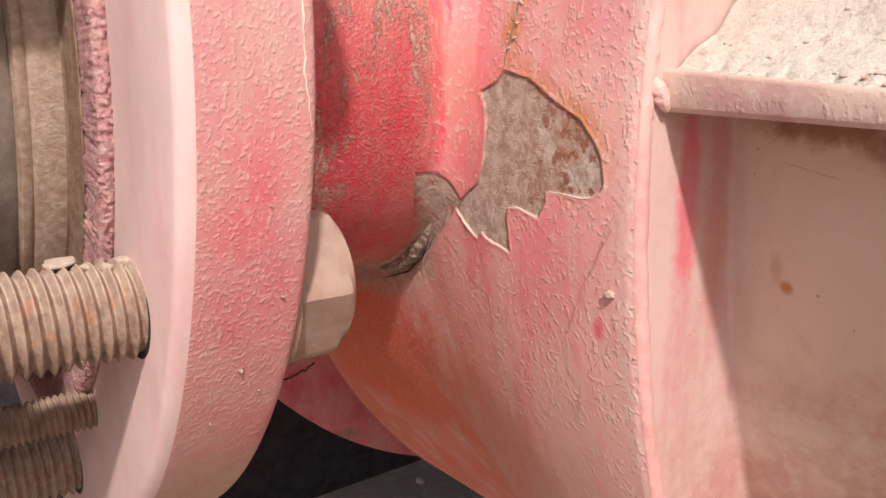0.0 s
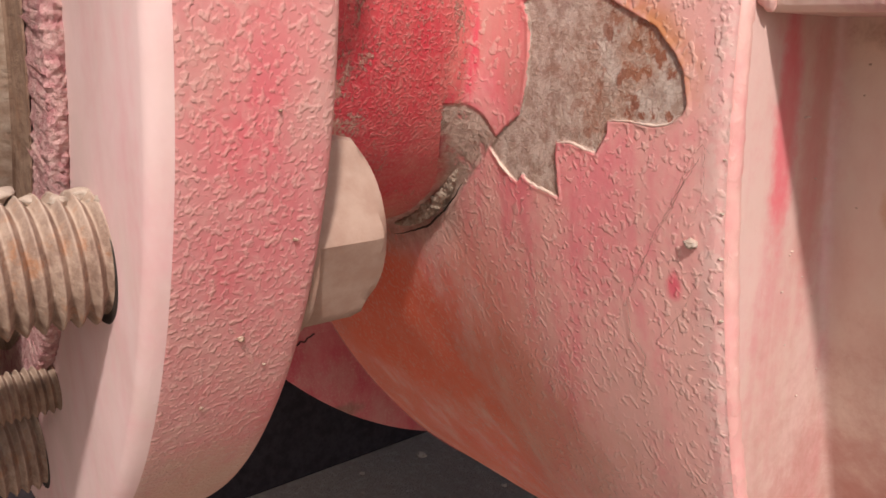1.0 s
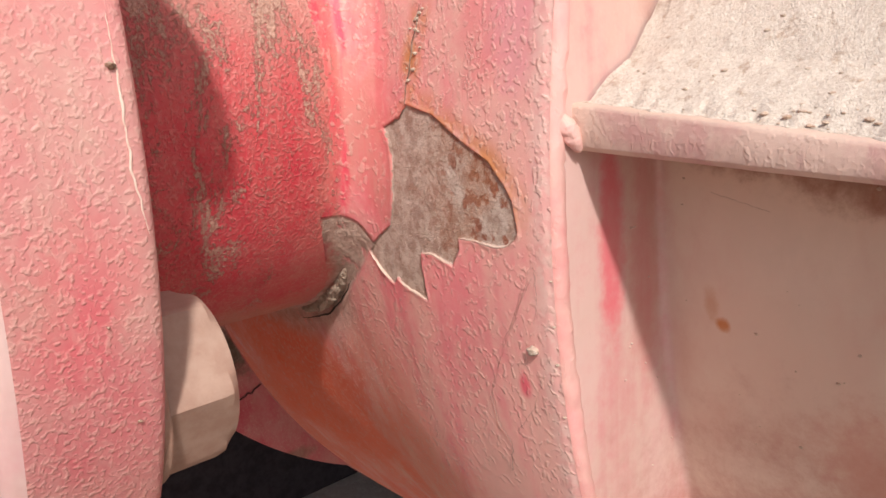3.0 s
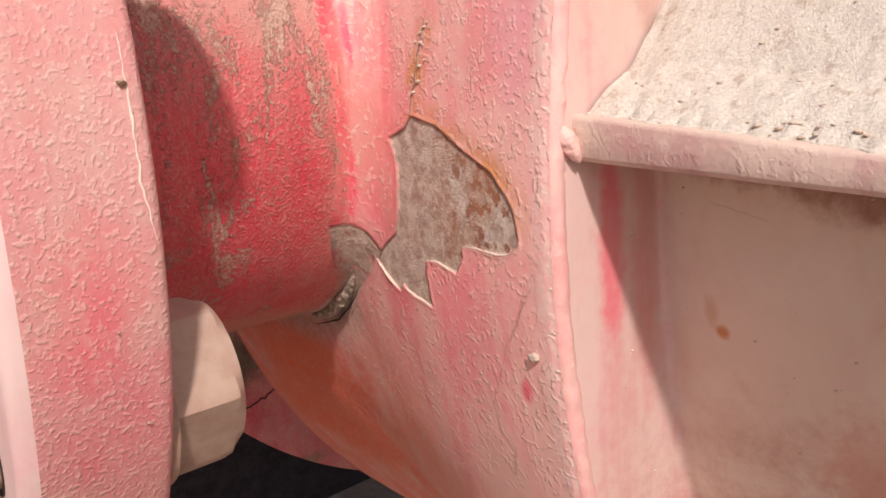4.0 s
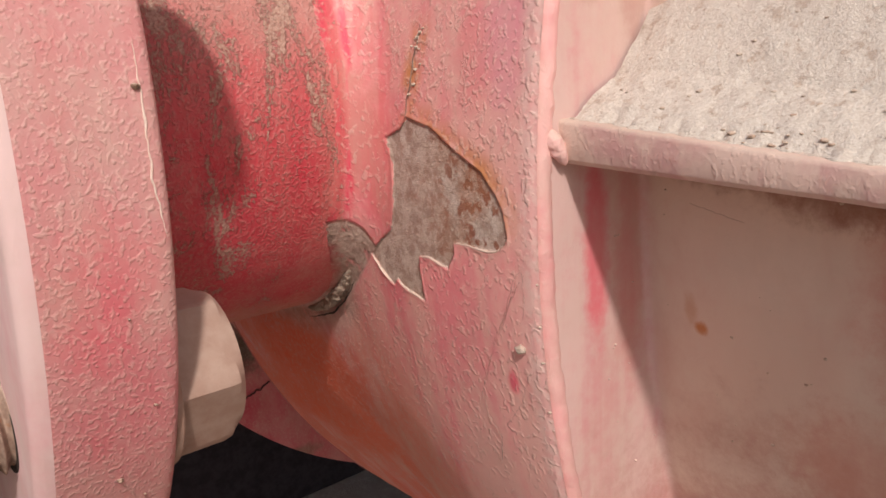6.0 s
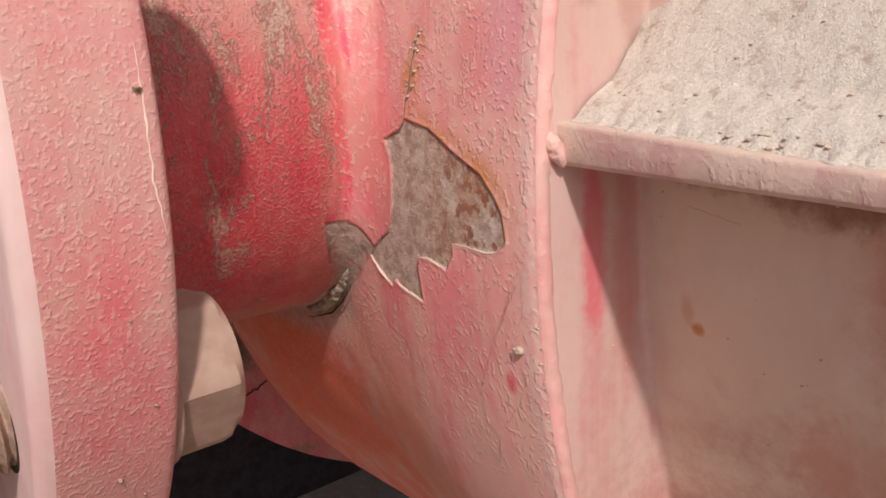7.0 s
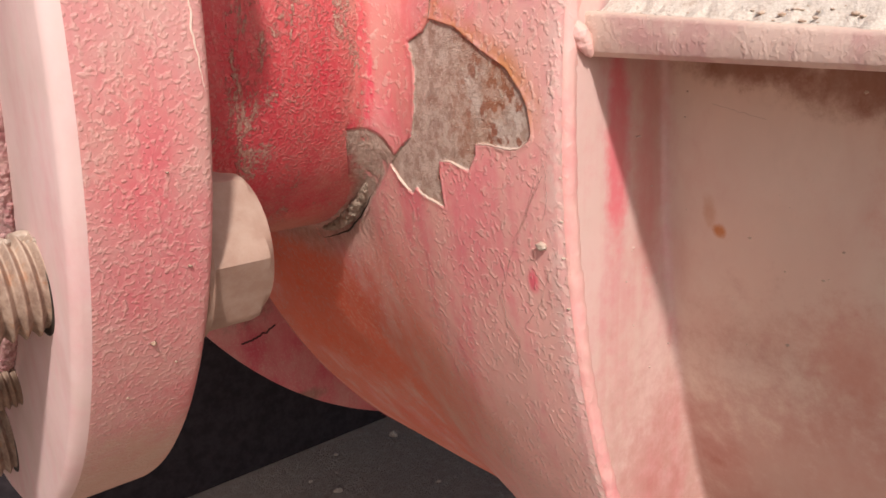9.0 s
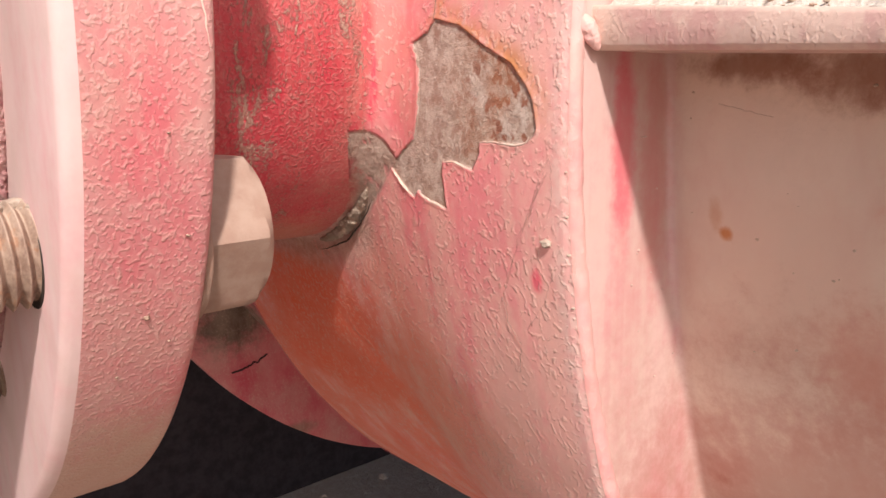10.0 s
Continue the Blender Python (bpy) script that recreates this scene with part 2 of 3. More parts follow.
# the blot at z 0.44 is reddish paint, darkened to offset bounce light
mat_core = paint_material("pink_paint_dusty", (0.59, 0.235, 0.245), (0.63, 0.42, 0.385), (0.30, 0.54), spatter=0.10, streaks=0.7, grit=0.25, film=0.3, shift=34.0,
                          inner=((0.57, 0.355, 0.285), (0.69, 0.53, 0.43)),
                          blots=(((0.285, 0.181, 0.455), (0.018, 0.012, 0.03), (0.60, 0.17, 0.20), 0.35), ((0.262, 0.180, 0.61), (0.009, 0.01, 0.05), (0.66, 0.09, 0.13), 0.75), ((0.283, 0.180, 0.60), (0.012, 0.01, 0.06), (0.55, 0.17, 0.15), 0.5),
                                 ((0.35, 0.165, 0.452), (0.05, 0.006, 0.005), (0.34, 0.08, 0.04), 0.7), ((0.31, 0.125, 0.555), (0.09, 0.05, 0.05), (0.66, 0.47, 0.37), 0.7),
                                 # brown blots near z 0.635: rust, plus the shelf plate's shade painted in
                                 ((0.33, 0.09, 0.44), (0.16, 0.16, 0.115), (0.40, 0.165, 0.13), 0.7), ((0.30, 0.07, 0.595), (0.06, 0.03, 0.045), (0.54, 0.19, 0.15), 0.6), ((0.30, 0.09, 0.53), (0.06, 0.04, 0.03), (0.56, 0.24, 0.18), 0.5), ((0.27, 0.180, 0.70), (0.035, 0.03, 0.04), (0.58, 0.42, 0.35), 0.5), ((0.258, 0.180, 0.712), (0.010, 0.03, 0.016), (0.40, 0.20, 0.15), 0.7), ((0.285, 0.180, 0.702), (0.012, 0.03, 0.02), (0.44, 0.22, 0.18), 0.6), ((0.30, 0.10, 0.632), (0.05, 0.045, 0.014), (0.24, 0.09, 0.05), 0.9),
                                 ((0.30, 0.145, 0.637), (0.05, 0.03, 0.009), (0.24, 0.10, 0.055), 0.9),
                                 ((0.307, 0.1545, 0.5725), (0.05, 0.0035, 0.0035), (0.50, 0.16, 0.03), 0.9), ((0.306, 0.159, 0.580), (0.05, 0.004, 0.009), (0.48, 0.20, 0.08), 0.5)))
mat_shelf = paint_material("red_paint_scuffed", (0.58, 0.33, 0.31), (0.68, 0.49, 0.42), (0.38, 0.56), patch=40, spatter=0.3, grit=1.1, film=0.5, shift=17.0)
mat_bead = paint_material("pale_weld_paint", (0.72, 0.25, 0.27), (0.76, 0.43, 0.40), (0.3, 0.58), spatter=0.3, grit=0.6, film=0.35, shift=40.0)


def steel_material(name, colour, other, rough=0.7, metal=0.0, depth=0.0005, scale=120, rust=0.3, dusty=0.6, specular=0.35):
    n = Nodes(name)
    tone = n.mix(n.step(n.noise(scale, 6, 0.68), 0.33, 0.68), colour, other)
    tone = n.mix(n.math("MULTIPLY", n.step(n.noise(scale * 0.6, 5, 0.7, n.scaled(1, 1, 1, 6)), 0.52, 0.68), rust), tone, (0.40, 0.15, 0.05))
    tone = n.mix(n.step(n.upward(), 0.2, 0.95, 0.0, dusty), tone, DUST)
    relief = n.math("ADD", n.noise(scale * 3, 5, 0.65), n.math("MULTIPLY", n.noise(scale, 4), 0.6))
    return n.done(tone, rough, relief, depth, metal, specular)


mat_bolt = steel_material("dusty_steel", (0.31, 0.19, 0.145), (0.375, 0.255, 0.20), rust=0.12, dusty=0.25, depth=0.0002)
mat_thread = steel_material("rusty_thread", (0.22, 0.135, 0.10), (0.39, 0.275, 0.21), rust=0.5, depth=0.0004, scale=260)
mat_iron = steel_material("brown_cast_iron", (0.19, 0.11, 0.075), (0.32, 0.21, 0.15), rust=0.15, depth=0.0006, scale=170)
mat_tan = steel_material("tan_dusty_iron", (0.33, 0.22, 0.16), (0.48, 0.36, 0.28), rust=0.1, depth=0.0005, scale=260)
mat_grey = steel_material("grey_rubber", (0.20, 0.155, 0.13), (0.30, 0.24, 0.20), rust=0.0, depth=0.0004)
mat_crust = steel_material("crumbling_gasket", (0.42, 0.17, 0.18), (0.60, 0.38, 0.35), rust=0.0, depth=0.001, scale=320)
mat_mud = steel_material("dried_mud", (0.26, 0.19, 0.145), (0.44, 0.345, 0.275), rust=0.05, depth=0.0016, scale=110)
mat_lip = steel_material("paint_edge", (0.70, 0.50, 0.42), (0.78, 0.64, 0.55), rust=0.0, depth=0.0002, scale=300)
mat_black = steel_material("black_steel", (0.030, 0.023, 0.026), (0.046, 0.037, 0.041), rough=0.9, rust=0.0, depth=0.0004, scale=60, dusty=0.1, specular=0.05)
mat_fibre = steel_material("dry_fibre", (0.16, 0.11, 0.08), (0.30, 0.22, 0.17), rust=0.0)
mat_pale_stone = steel_material("sand_stone", (0.46, 0.35, 0.27), (0.60, 0.50, 0.41), rust=0.0, scale=400)
mat_stone = steel_material("small_stone", (0.36, 0.27, 0.21), (0.52, 0.43, 0.36), rust=0.05, scale=400)


mat_gap = steel_material("dark_gap", (0.02, 0.014, 0.011), (0.04, 0.028, 0.022), rust=0.0, dusty=0.0)


def sand_material():
    n = Nodes("pale_sand")
    tone = n.mix(n.noise(22, 5, 0.6), (0.53, 0.45, 0.38), (0.62, 0.54, 0.465))
    speck = n.cells(620)
    tone = n.mix(n.step(speck, 0.14, 0.30, 0.55, 0.0), tone, (0.34, 0.25, 0.19))
    tone = n.mix(n.step(n.noise(900, 3, 0.7), 0.35, 0.7), tone, (0.68, 0.61, 0.54))
    tone = n.mix(n.step(n.noise(130, 5, 0.7, n.scaled(1, 1, 1, 3)), 0.55, 0.66, 0.0, 0.6), tone, (0.40, 0.29, 0.22))
    relief = n.math("ADD", n.noise(1500, 3, 0.7), n.math("MULTIPLY", n.noise(600, 4, 0.7), 0.5))
    return n.done(tone, 0.9, relief, 0.0007, specular=0.15)


def ground_material():
    n = Nodes("grey_dirt")
    tone = n.mix(n.noise(5, 6, 0.65), (0.35, 0.275, 0.22), (0.44, 0.355, 0.29))
    tone = n.mix(n.step(n.noise(70, 6, 0.7), 0.45, 0.7), tone, (0.48, 0.40, 0.335))
    relief = n.math("ADD", n.noise(40, 6, 0.7), n.math("MULTIPLY", n.noise(160, 5, 0.7), 0.5))
    return n.done(tone, 0.95, relief, 0.008, specular=0.1)


mat_sand, mat_ground = sand_material(), ground_material()


# ---- builders ----
def grid(points, wrap=False):
    """Vertices and faces of a sheet of rows x columns of places; wrap closes the columns."""
    rows, cols = points.shape[:2]
    r, c = np.meshgrid(np.arange(rows - 1), np.arange(cols if wrap else cols - 1), indexing="ij")
    a, b = r * cols + c, r * cols + (c + 1) % cols
    return points.reshape(-1, 3), np.stack([a, b, b + cols, a + cols], -1).reshape(-1, 4)


def mesh_of(name, verts, faces, material, smooth=True):
    me = bpy.data.meshes.new(name)
    me.from_pydata([tuple(v) for v in np.asarray(verts).tolist()], [], [tuple(f) for f in np.asarray(faces).tolist()] if isinstance(faces, np.ndarray) else faces)
    me.materials.append(material)
    if smooth:
        me.polygons.foreach_set("use_smooth", [True] * len(me.polygons))
    me.update()
    return me


def child(name, me, parent, label=""):
    ob = new(name, me)
    ob.parent = parent
    return tagged(ob, label)


def thing(name, label, category, group="", kind=""):
    return tagged(new(name), label, category, group, kind)


def from_bm(name, bm, material, smooth=False):
    me = bpy.data.meshes.new(name)
    bmesh.ops.recalc_face_normals(bm, faces=bm.faces)
    bm.to_mesh(me)
    bm.free()
    me.materials.append(material)
    if smooth:
        me.polygons.foreach_set("use_smooth", [True] * len(me.polygons))
    return me


def sharp(me, degrees=35):
    me.set_sharp_from_angle(angle=radians(degrees))
    return me


AXIS_Y, AXIS_Z = 0.395, 0.663      # the inlet pipe's axis runs along x
DRUM_X, DRUM_Z = 0.67, 0.66        # the drum's axis runs along y
DRUM_FRONT, RING_Y = 0.2286, 0.180  # foremost line of the shell, plane of its end ring
CORE_Z, CORE_A, CORE_B = 0.645, 0.3795, 0.461


def turned_x(profile, count=128):
    """A closed ring turned about the pipe's axis from (x, radius) pairs."""
    p = np.array(profile)
    a = np.linspace(0, 2 * np.pi, count, endpoint=False)
    pts = np.stack([np.broadcast_to(p[:, 0:1], (len(p), count)), AXIS_Y + p[:, 1:] * np.cos(a), AXIS_Z + p[:, 1:] * np.sin(a)], -1)
    return grid(pts, True)


def turned_y(profile, count=256):
    p = np.array(profile)
    a = np.linspace(0, 2 * np.pi, count, endpoint=False)
    pts = np.stack([DRUM_X + p[:, 1:] * np.cos(a), np.broadcast_to(p[:, 0:1], (len(p), count)), DRUM_Z + p[:, 1:] * np.sin(a)], -1)
    return grid(pts, True)


def drum_radius(y):
    """The shell is a little wider, and hangs lower, at its end ring than behind the inlet."""
    t = np.clip((y - 0.19) / 0.17, 0, 1)
    return 0.50 - 0.058 * t * t * (3 - 2 * t)


def drum_z(y):
    t = np.clip((y - 0.19) / 0.17, 0, 1)
    return 0.625 + 0.035 * t * t * (3 - 2 * t)


def core_x(z):
    return DRUM_X - CORE_A * np.sqrt(1 - ((z - CORE_Z) / CORE_B) ** 2)


def rough_up(me, size, scale):
    """Small uneven dents."""
    for v in me.vertices:
        v.co += v.normal * size * noise.fractal(v.co * scale, 0.9, 2.0, 3)
    me.update()
    return me


# ---- ground and the dark base behind ----
v, f = grid(np.stack(np.meshgrid(np.linspace(-60, 60, 61), np.linspace(-60, 60, 61), [0.0], indexing="ij"), -1)[:, :, 0])
ground = tagged(new("ground", mesh_of("ground", v, f[:, ::-1], mat_ground)), "grey trodden dirt ground under the machine", "ground", kind="structure")


def slab(name, x0, x1, y0, y1, z0, z1, material, bevel=0.004):
    bm = bmesh.new()
    bmesh.ops.create_cube(bm, size=1.0)
    for v in bm.verts:
        v.co = ((x0 + x1) / 2 + v.co.x * (x1 - x0), (y0 + y1) / 2 + v.co.y * (y1 - y0), (z0 + z1) / 2 + v.co.z * (z1 - z0))
    if bevel:
        bmesh.ops.bevel(bm, geom=list(bm.edges), offset=bevel, segments=2, profile=0.5, affect="EDGES")
    return from_bm(name, bm, material)


base = thing("machine_base", "black painted steel base standing on the dirt behind the drum", "machine base")
child("skirt", slab("skirt", -1.2, 2.2, 1.04, 1.08, 0, 0.75, mat_black), base)
child("top_rail", slab("top_rail", -1.2, 2.2, 1.02, 1.10, 0.752, 0.80, mat_black), base)

# ---- the drum housing with its inlet pipe and flange ----
housing = thing("drum_housing", "faded red painted steel drum housing with flaked paint and dust", "machine housing")

FLAKE = [(252.5, 659), (245, 657), (238, 655.5), (233.5, 653), (228, 649.5), (221, 645.5), (214, 642), (208, 639), (204.5, 635), (200.5, 631), (197, 625.5), (196, 620.5),
         (195, 615.5), (196.5, 612.5), (200, 610), (206, 608.5), (213, 609), (220, 609.5), (226, 609), (226, 605), (229, 600.5), (231, 597.5), (236.5, 599), (243.5, 600.5),
         (250, 600), (250.5, 594.5), (250, 587), (249.5, 579.5), (257, 581), (265, 583), (269.5, 586), (272.5, 582.5), (277, 584.5), (283, 589.5), (288, 595),
         (283, 600), (270, 609), (266.5, 616.5), (264, 631), (264.5, 643.5), (267.5, 650), (257.5, 654)]
SEAM = [(296, 614), (291, 612.5), (288, 608), (285.5, 601), (283, 598.5), (289, 595), (295, 589), (305, 580), (317, 570), (336, 557), (345, 556), (330, 568), (312, 585), (301, 600)]
FLAKE, SEAM = np.array(FLAKE) / 1000, np.array(SEAM) / 1000


def edge_distance(outline, y, z):
    """Signed distance to an outline on the shell, below zero inside it."""
    p = np.stack([y, z], -1)
    best, inside = np.full(y.shape, 9.0), np.zeros(y.shape, bool)
    for a, b in zip(outline, np.roll(outline, -1, 0)):
        d = b - a
        s = np.clip(((p - a) @ d) / (d @ d), 0, 1)
        best = np.minimum(best, np.hypot(*np.moveaxis(p - a - s[..., None] * d, -1, 0)))
        crosses = (a[1] > z) != (b[1] > z)
        with np.errstate(divide="ignore", invalid="ignore"):
            inside ^= crosses & (y < (b[0] - a[0]) * (z - a[1]) / (b[1] - a[1] + 1e-12) + a[0])
    return np.where(inside, -best, best)


def smooth_step(x, a, b):
    t = np.clip((x - a) / (b - a), 0, 1)
    return t * t * (3 - 2 * t)


def drum_shell():
    ys = np.r_[np.arange(RING_Y, 0.31, 0.0006), np.arange(0.31, 0.5101, 0.0015)]
    turn = lambda z: np.arcsin((0.64 - z) / 0.48)
    fine = np.arange(turn(0.73), turn(0.555), 0.0006 / 0.48)
    rest = np.arange(turn(0.555), radians(75), 0.0016 / 0.48)
    around = np.r_[np.linspace(-radians(200), turn(0.73), 120, endpoint=False), fine, rest, np.linspace(radians(75), radians(160), 60)]
    t, y = np.meshgrid(around, ys, indexing="ij")
    radius = drum_radius(y)
    centre = drum_z(y)
    z = centre - radius * np.sin(t)
    front = np.cos(t) > 0
    d = np.where(front, edge_distance(FLAKE, y, z), 0.5)
    seam = np.where(front, edge_distance(SEAM, y, z), 0.5)
    off = np.hypot(y - AXIS_Y, z - AXIS_Z)
    down = np.arctan2(AXIS_Z - z, AXIS_Y - y)
    # a rounded blend into the inlet pipe, creased below; the flaked hollow with its lifted margin
    blend = 0.020 - 0.013 * smooth_step(down, 0.35, 0.95)
    inward = np.clip(1 - (off - 0.1128) / blend, 0, 1)
    r = radius + np.where(front, blend * (1 - np.sqrt(np.clip(1 - inward**2, 0, 1))), 0)
    r += np.where(front, -0.0007 * smooth_step(-d, -0.0004, 0.0004) + 0.0003 * smooth_step(-d, -0.0022, -0.0003) * (d > 0), 0)
    lump = np.array([noise.fractal(Vector((a * 9, b * 9, 3.0)), 1.0, 2.0, 3) for a, b in zip((t * 0.45).ravel(), y.ravel())]).reshape(t.shape)
    r += 0.0009 * lump - 0.0007 * (1 - smooth_step(y, RING_Y, RING_Y + 0.005)) ** 2
    r -= 0.0003 * smooth_step(-seam, -0.002, 0.001)
    pts = np.stack([DRUM_FRONT + radius - r * np.cos(t), y, centre - r * np.sin(t)], -1)
    v, f = grid(pts)
    me = mesh_of("drum_shell", v, f[:, ::-1], mat_drum)
    low = smooth_step(-z, -0.59, -0.50) * smooth_step(y, 0.23, 0.36)
    joint = np.maximum(smooth_step(-seam, -0.0015, 0.0008), 0.7 * (1 - smooth_step(off, 0.120, 0.142)) * smooth_step(down, 0.75, 1.0)) * front
    red = (1 - smooth_step(off, 0.1142, 0.1156)) * (1 - smooth_step(down, 0.9, 1.1)) * front
    fresh = np.maximum(0.95 * (1 - smooth_step(np.abs(off - 0.1160), 0.0004, 0.0016)), 0.3 * (1 - smooth_step(off, 0.126, 0.140))) * (1 - smooth_step(down, 0.35, 0.60)) * front
    drip = (1 - smooth_step(np.abs(y - (0.2530 - 0.26 * (z - 0.660))), 0.0018, 0.0085)) * smooth_step(z, 0.654, 0.662) * (1 - smooth_step(z, 0.688, 0.703))
    rusty = (1 - smooth_step(d, 0.0, 0.011)) * np.clip(smooth_step(z, 0.606, 0.628) * (1 - smooth_step(y, 0.236, 0.272)), 0.06, 1)
    rusty = np.maximum(rusty, drip) * front
    margin = 1 - smooth_step(y, RING_Y + 0.004, RING_Y + 0.012)
    # runs of dried spatter below the flake
    track = 0.277 - 0.21 * (0.565 - z) + 0.004 * np.sin(z * 160)
    runs = (1 - smooth_step(np.abs(y - track), 0.004, 0.013)) * (1 - smooth_step(z, 0.555, 0.575)) * smooth_step(z, 0.44, 0.50)
    runs = np.maximum(runs, (1 - smooth_step(np.abs(off - 0.134), 0.006, 0.016)) * smooth_step(down, 0.5, 0.7) * (1 - smooth_step(down, 1.1, 1.3)))
    runs = np.maximum(runs, 0.9 * smooth_step(z, 0.640, 0.672) * (1 - smooth_step(np.abs(y - 0.238), 0.022, 0.045)))
    runs = np.maximum(runs, 0.15 * (1 - smooth_step(np.abs(y - 0.205), 0.006, 0.016)) * smooth_step(z, 0.60, 0.66)) * front
    for name, values in (("flaked", d), ("stained", low * front * 0.9), ("muddy", joint), ("fresh", fresh), ("rusty", rusty), ("margin", margin), ("runs", runs), ("red", red)):
        layer = me.attributes.new(name, "FLOAT", "POINT")
        layer.data.foreach_set("value", values.ravel().astype(np.float32))
    return me


child("drum_shell", drum_shell(), housing, "faded red shell with a large flake of paint gone")

# the end ring between shell and core, the core, the far flange
a = np.linspace(0, 2 * np.pi, 512, endpoint=False)


def ring_row(y, share, inset=0.0):
    """A row round the drum's end, from the shell's edge (share 0) to the core's oval (share 1)."""
    r = 0.50 - 0.004
    edge = np.stack([DRUM_FRONT + 0.50 - r * np.cos(a), drum_z(RING_Y) - r * np.sin(a)])
    oval = np.stack([DRUM_X - (CORE_A - inset) * np.cos(a), CORE_Z - (CORE_B - inset) * np.sin(a)])
    x, z = edge * (1 - share) + oval * share
    return np.stack([x, np.full_like(a, y), z], -1)


v, f = grid(np.array([ring_row(RING_Y + 0.003, 0), *[ring_row(RING_Y, k) for k in (0.02, 0.2, 0.4, 0.6, 0.8, 0.93, 0.965)], ring_row(RING_Y - 0.0006, 0.985), ring_row(RING_Y - 0.002, 1),
                      *[ring_row(y, 1) for y in (RING_Y - 0.004, RING_Y - 0.008, 0.16, 0.10, 0.0, -0.34, -1.2)], ring_row(-1.21, 1, 0.01), ring_row(-1.21, 1, 0.36)]), True)
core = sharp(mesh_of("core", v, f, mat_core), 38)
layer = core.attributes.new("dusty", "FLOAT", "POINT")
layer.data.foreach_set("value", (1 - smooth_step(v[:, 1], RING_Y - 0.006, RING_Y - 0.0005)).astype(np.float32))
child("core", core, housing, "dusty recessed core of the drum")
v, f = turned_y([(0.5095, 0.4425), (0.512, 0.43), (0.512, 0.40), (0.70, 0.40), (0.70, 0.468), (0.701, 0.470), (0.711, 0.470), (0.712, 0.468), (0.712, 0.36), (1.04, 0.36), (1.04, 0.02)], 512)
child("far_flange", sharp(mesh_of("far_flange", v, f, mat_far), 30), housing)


def bead(name, path, radius, material, parent, label="", lumps=0.3, sides=12, seed=0, taper=False, grain=150):
    """A lumpy welded bead along a path."""
    path = np.array(path)
    along = np.gradient(path, axis=0)
    along /= np.linalg.norm(along, axis=1, keepdims=True)
    side = np.cross(along, np.array([0.3, 0.2, 0.93]))
    side /= np.linalg.norm(side, axis=1, keepdims=True)
    up = np.cross(side, along)
    a = np.linspace(0, 2 * np.pi, sides, endpoint=False)
    rows = []
    for i, p in enumerate(path):
        ring = []
        here = radius * (math.sin(math.pi * (i + 0.5) / len(path)) ** 0.6 if taper else 1)
        for b in a:
            way = math.cos(b) * side[i] + math.sin(b) * up[i]
            q = Vector(p + here * way)
            wave = 1 + lumps * (noise.fractal(q * grain + Vector((seed, 0, 0)), 0.7, 2.0, 4))
            ring.append(p + here * wave * way)
        rows.append(ring)
    v, f = grid(np.array(rows), True)
    return child(name, mesh_of(name, v, f, material), parent, label)


t = np.linspace(radians(-40), radians(75), 420)
r = 0.50 - 0.0060
bead("weld_bead", np.stack([DRUM_FRONT + 0.50 - r * np.cos(t), np.full_like(t, RING_Y + 0.0038), drum_z(RING_Y) - r * np.sin(t)], -1), 0.0048, mat_bead, housing,
     "pale dusty weld bead along the drum's edge", 0.13, 24)

# shelf plate
SHELF_TOP, SHELF_LOW = 0.6585, 0.6428


def shelf_plate():
    ys = np.r_[np.linspace(RING_Y, -0.30, 200), -0.7, -1.2]
    outline = [(0.312, SHELF_LOW), (0.2435, SHELF_LOW), (0.2415, SHELF_LOW + 0.0015), (0.2412, SHELF_LOW + 0.002), (0.2412, SHELF_TOP - 0.0018), (0.2414, SHELF_TOP - 0.0008), (0.2420, SHELF_TOP - 0.0002), (0.2430, SHELF_TOP), (0.312, SHELF_TOP)]
    rows = []
    for y in ys:
        dip = 0.05 * (y - 0.18)
        wob = 0.0008 * noise.noise(Vector((y * 40, 0, 0))) + 0.0003 * noise.fractal(Vector((y * 260, 0, 5)), 0.8, 2.0, 3)
        rows.append([(x + wob, y, z + dip * (2.0 if z > 0.652 else 1.0)) for x, z in outline])
    v, f = grid(np.array(rows))
    return sharp(mesh_of("shelf_plate", v, f, mat_shelf), 35)


child("shelf_plate", shelf_plate(), housing, "flat stiffener plate with scuffed pink edge")
t = np.linspace(0, 1, 60)
bead("corner_weld", np.stack([0.2360 + 0.0050 * t, 0.1810 - 0.0045 * t, 0.6555 - 0.0130 * t], -1), 0.0034, mat_bead, housing, "pale lump of weld at the plate's corner", 0.28, 24, 7, True)

# inlet pipe
v, f = turned_x([(0.098, 0.113), (0.15, 0.113), (0.20, 0.1132), (0.26, 0.1135), (0.30, 0.1135)], 256)
child("inlet_pipe", mesh_of("inlet_pipe", v, f, mat_pipe), housing, "bright red pipe streaked with dried mud")
a = np.linspace(radians(42), radians(78), 320)
yy, zz = AXIS_Y - 0.1165 * np.cos(a), AXIS_Z - 0.1165 * np.sin(a)


def shell_x(y, z, lift=0.0):
    r = drum_radius(y)
    return DRUM_FRONT + r - np.sqrt((r + lift) ** 2 - (z - drum_z(y)) ** 2)


bead("joint_mud", np.stack([shell_x(yy, zz, 0.0016), yy, zz], -1), 0.0034, mat_mud, housing, "crumbling grey mud along the pipe joint", 0.45, 40, 3, True, 300)

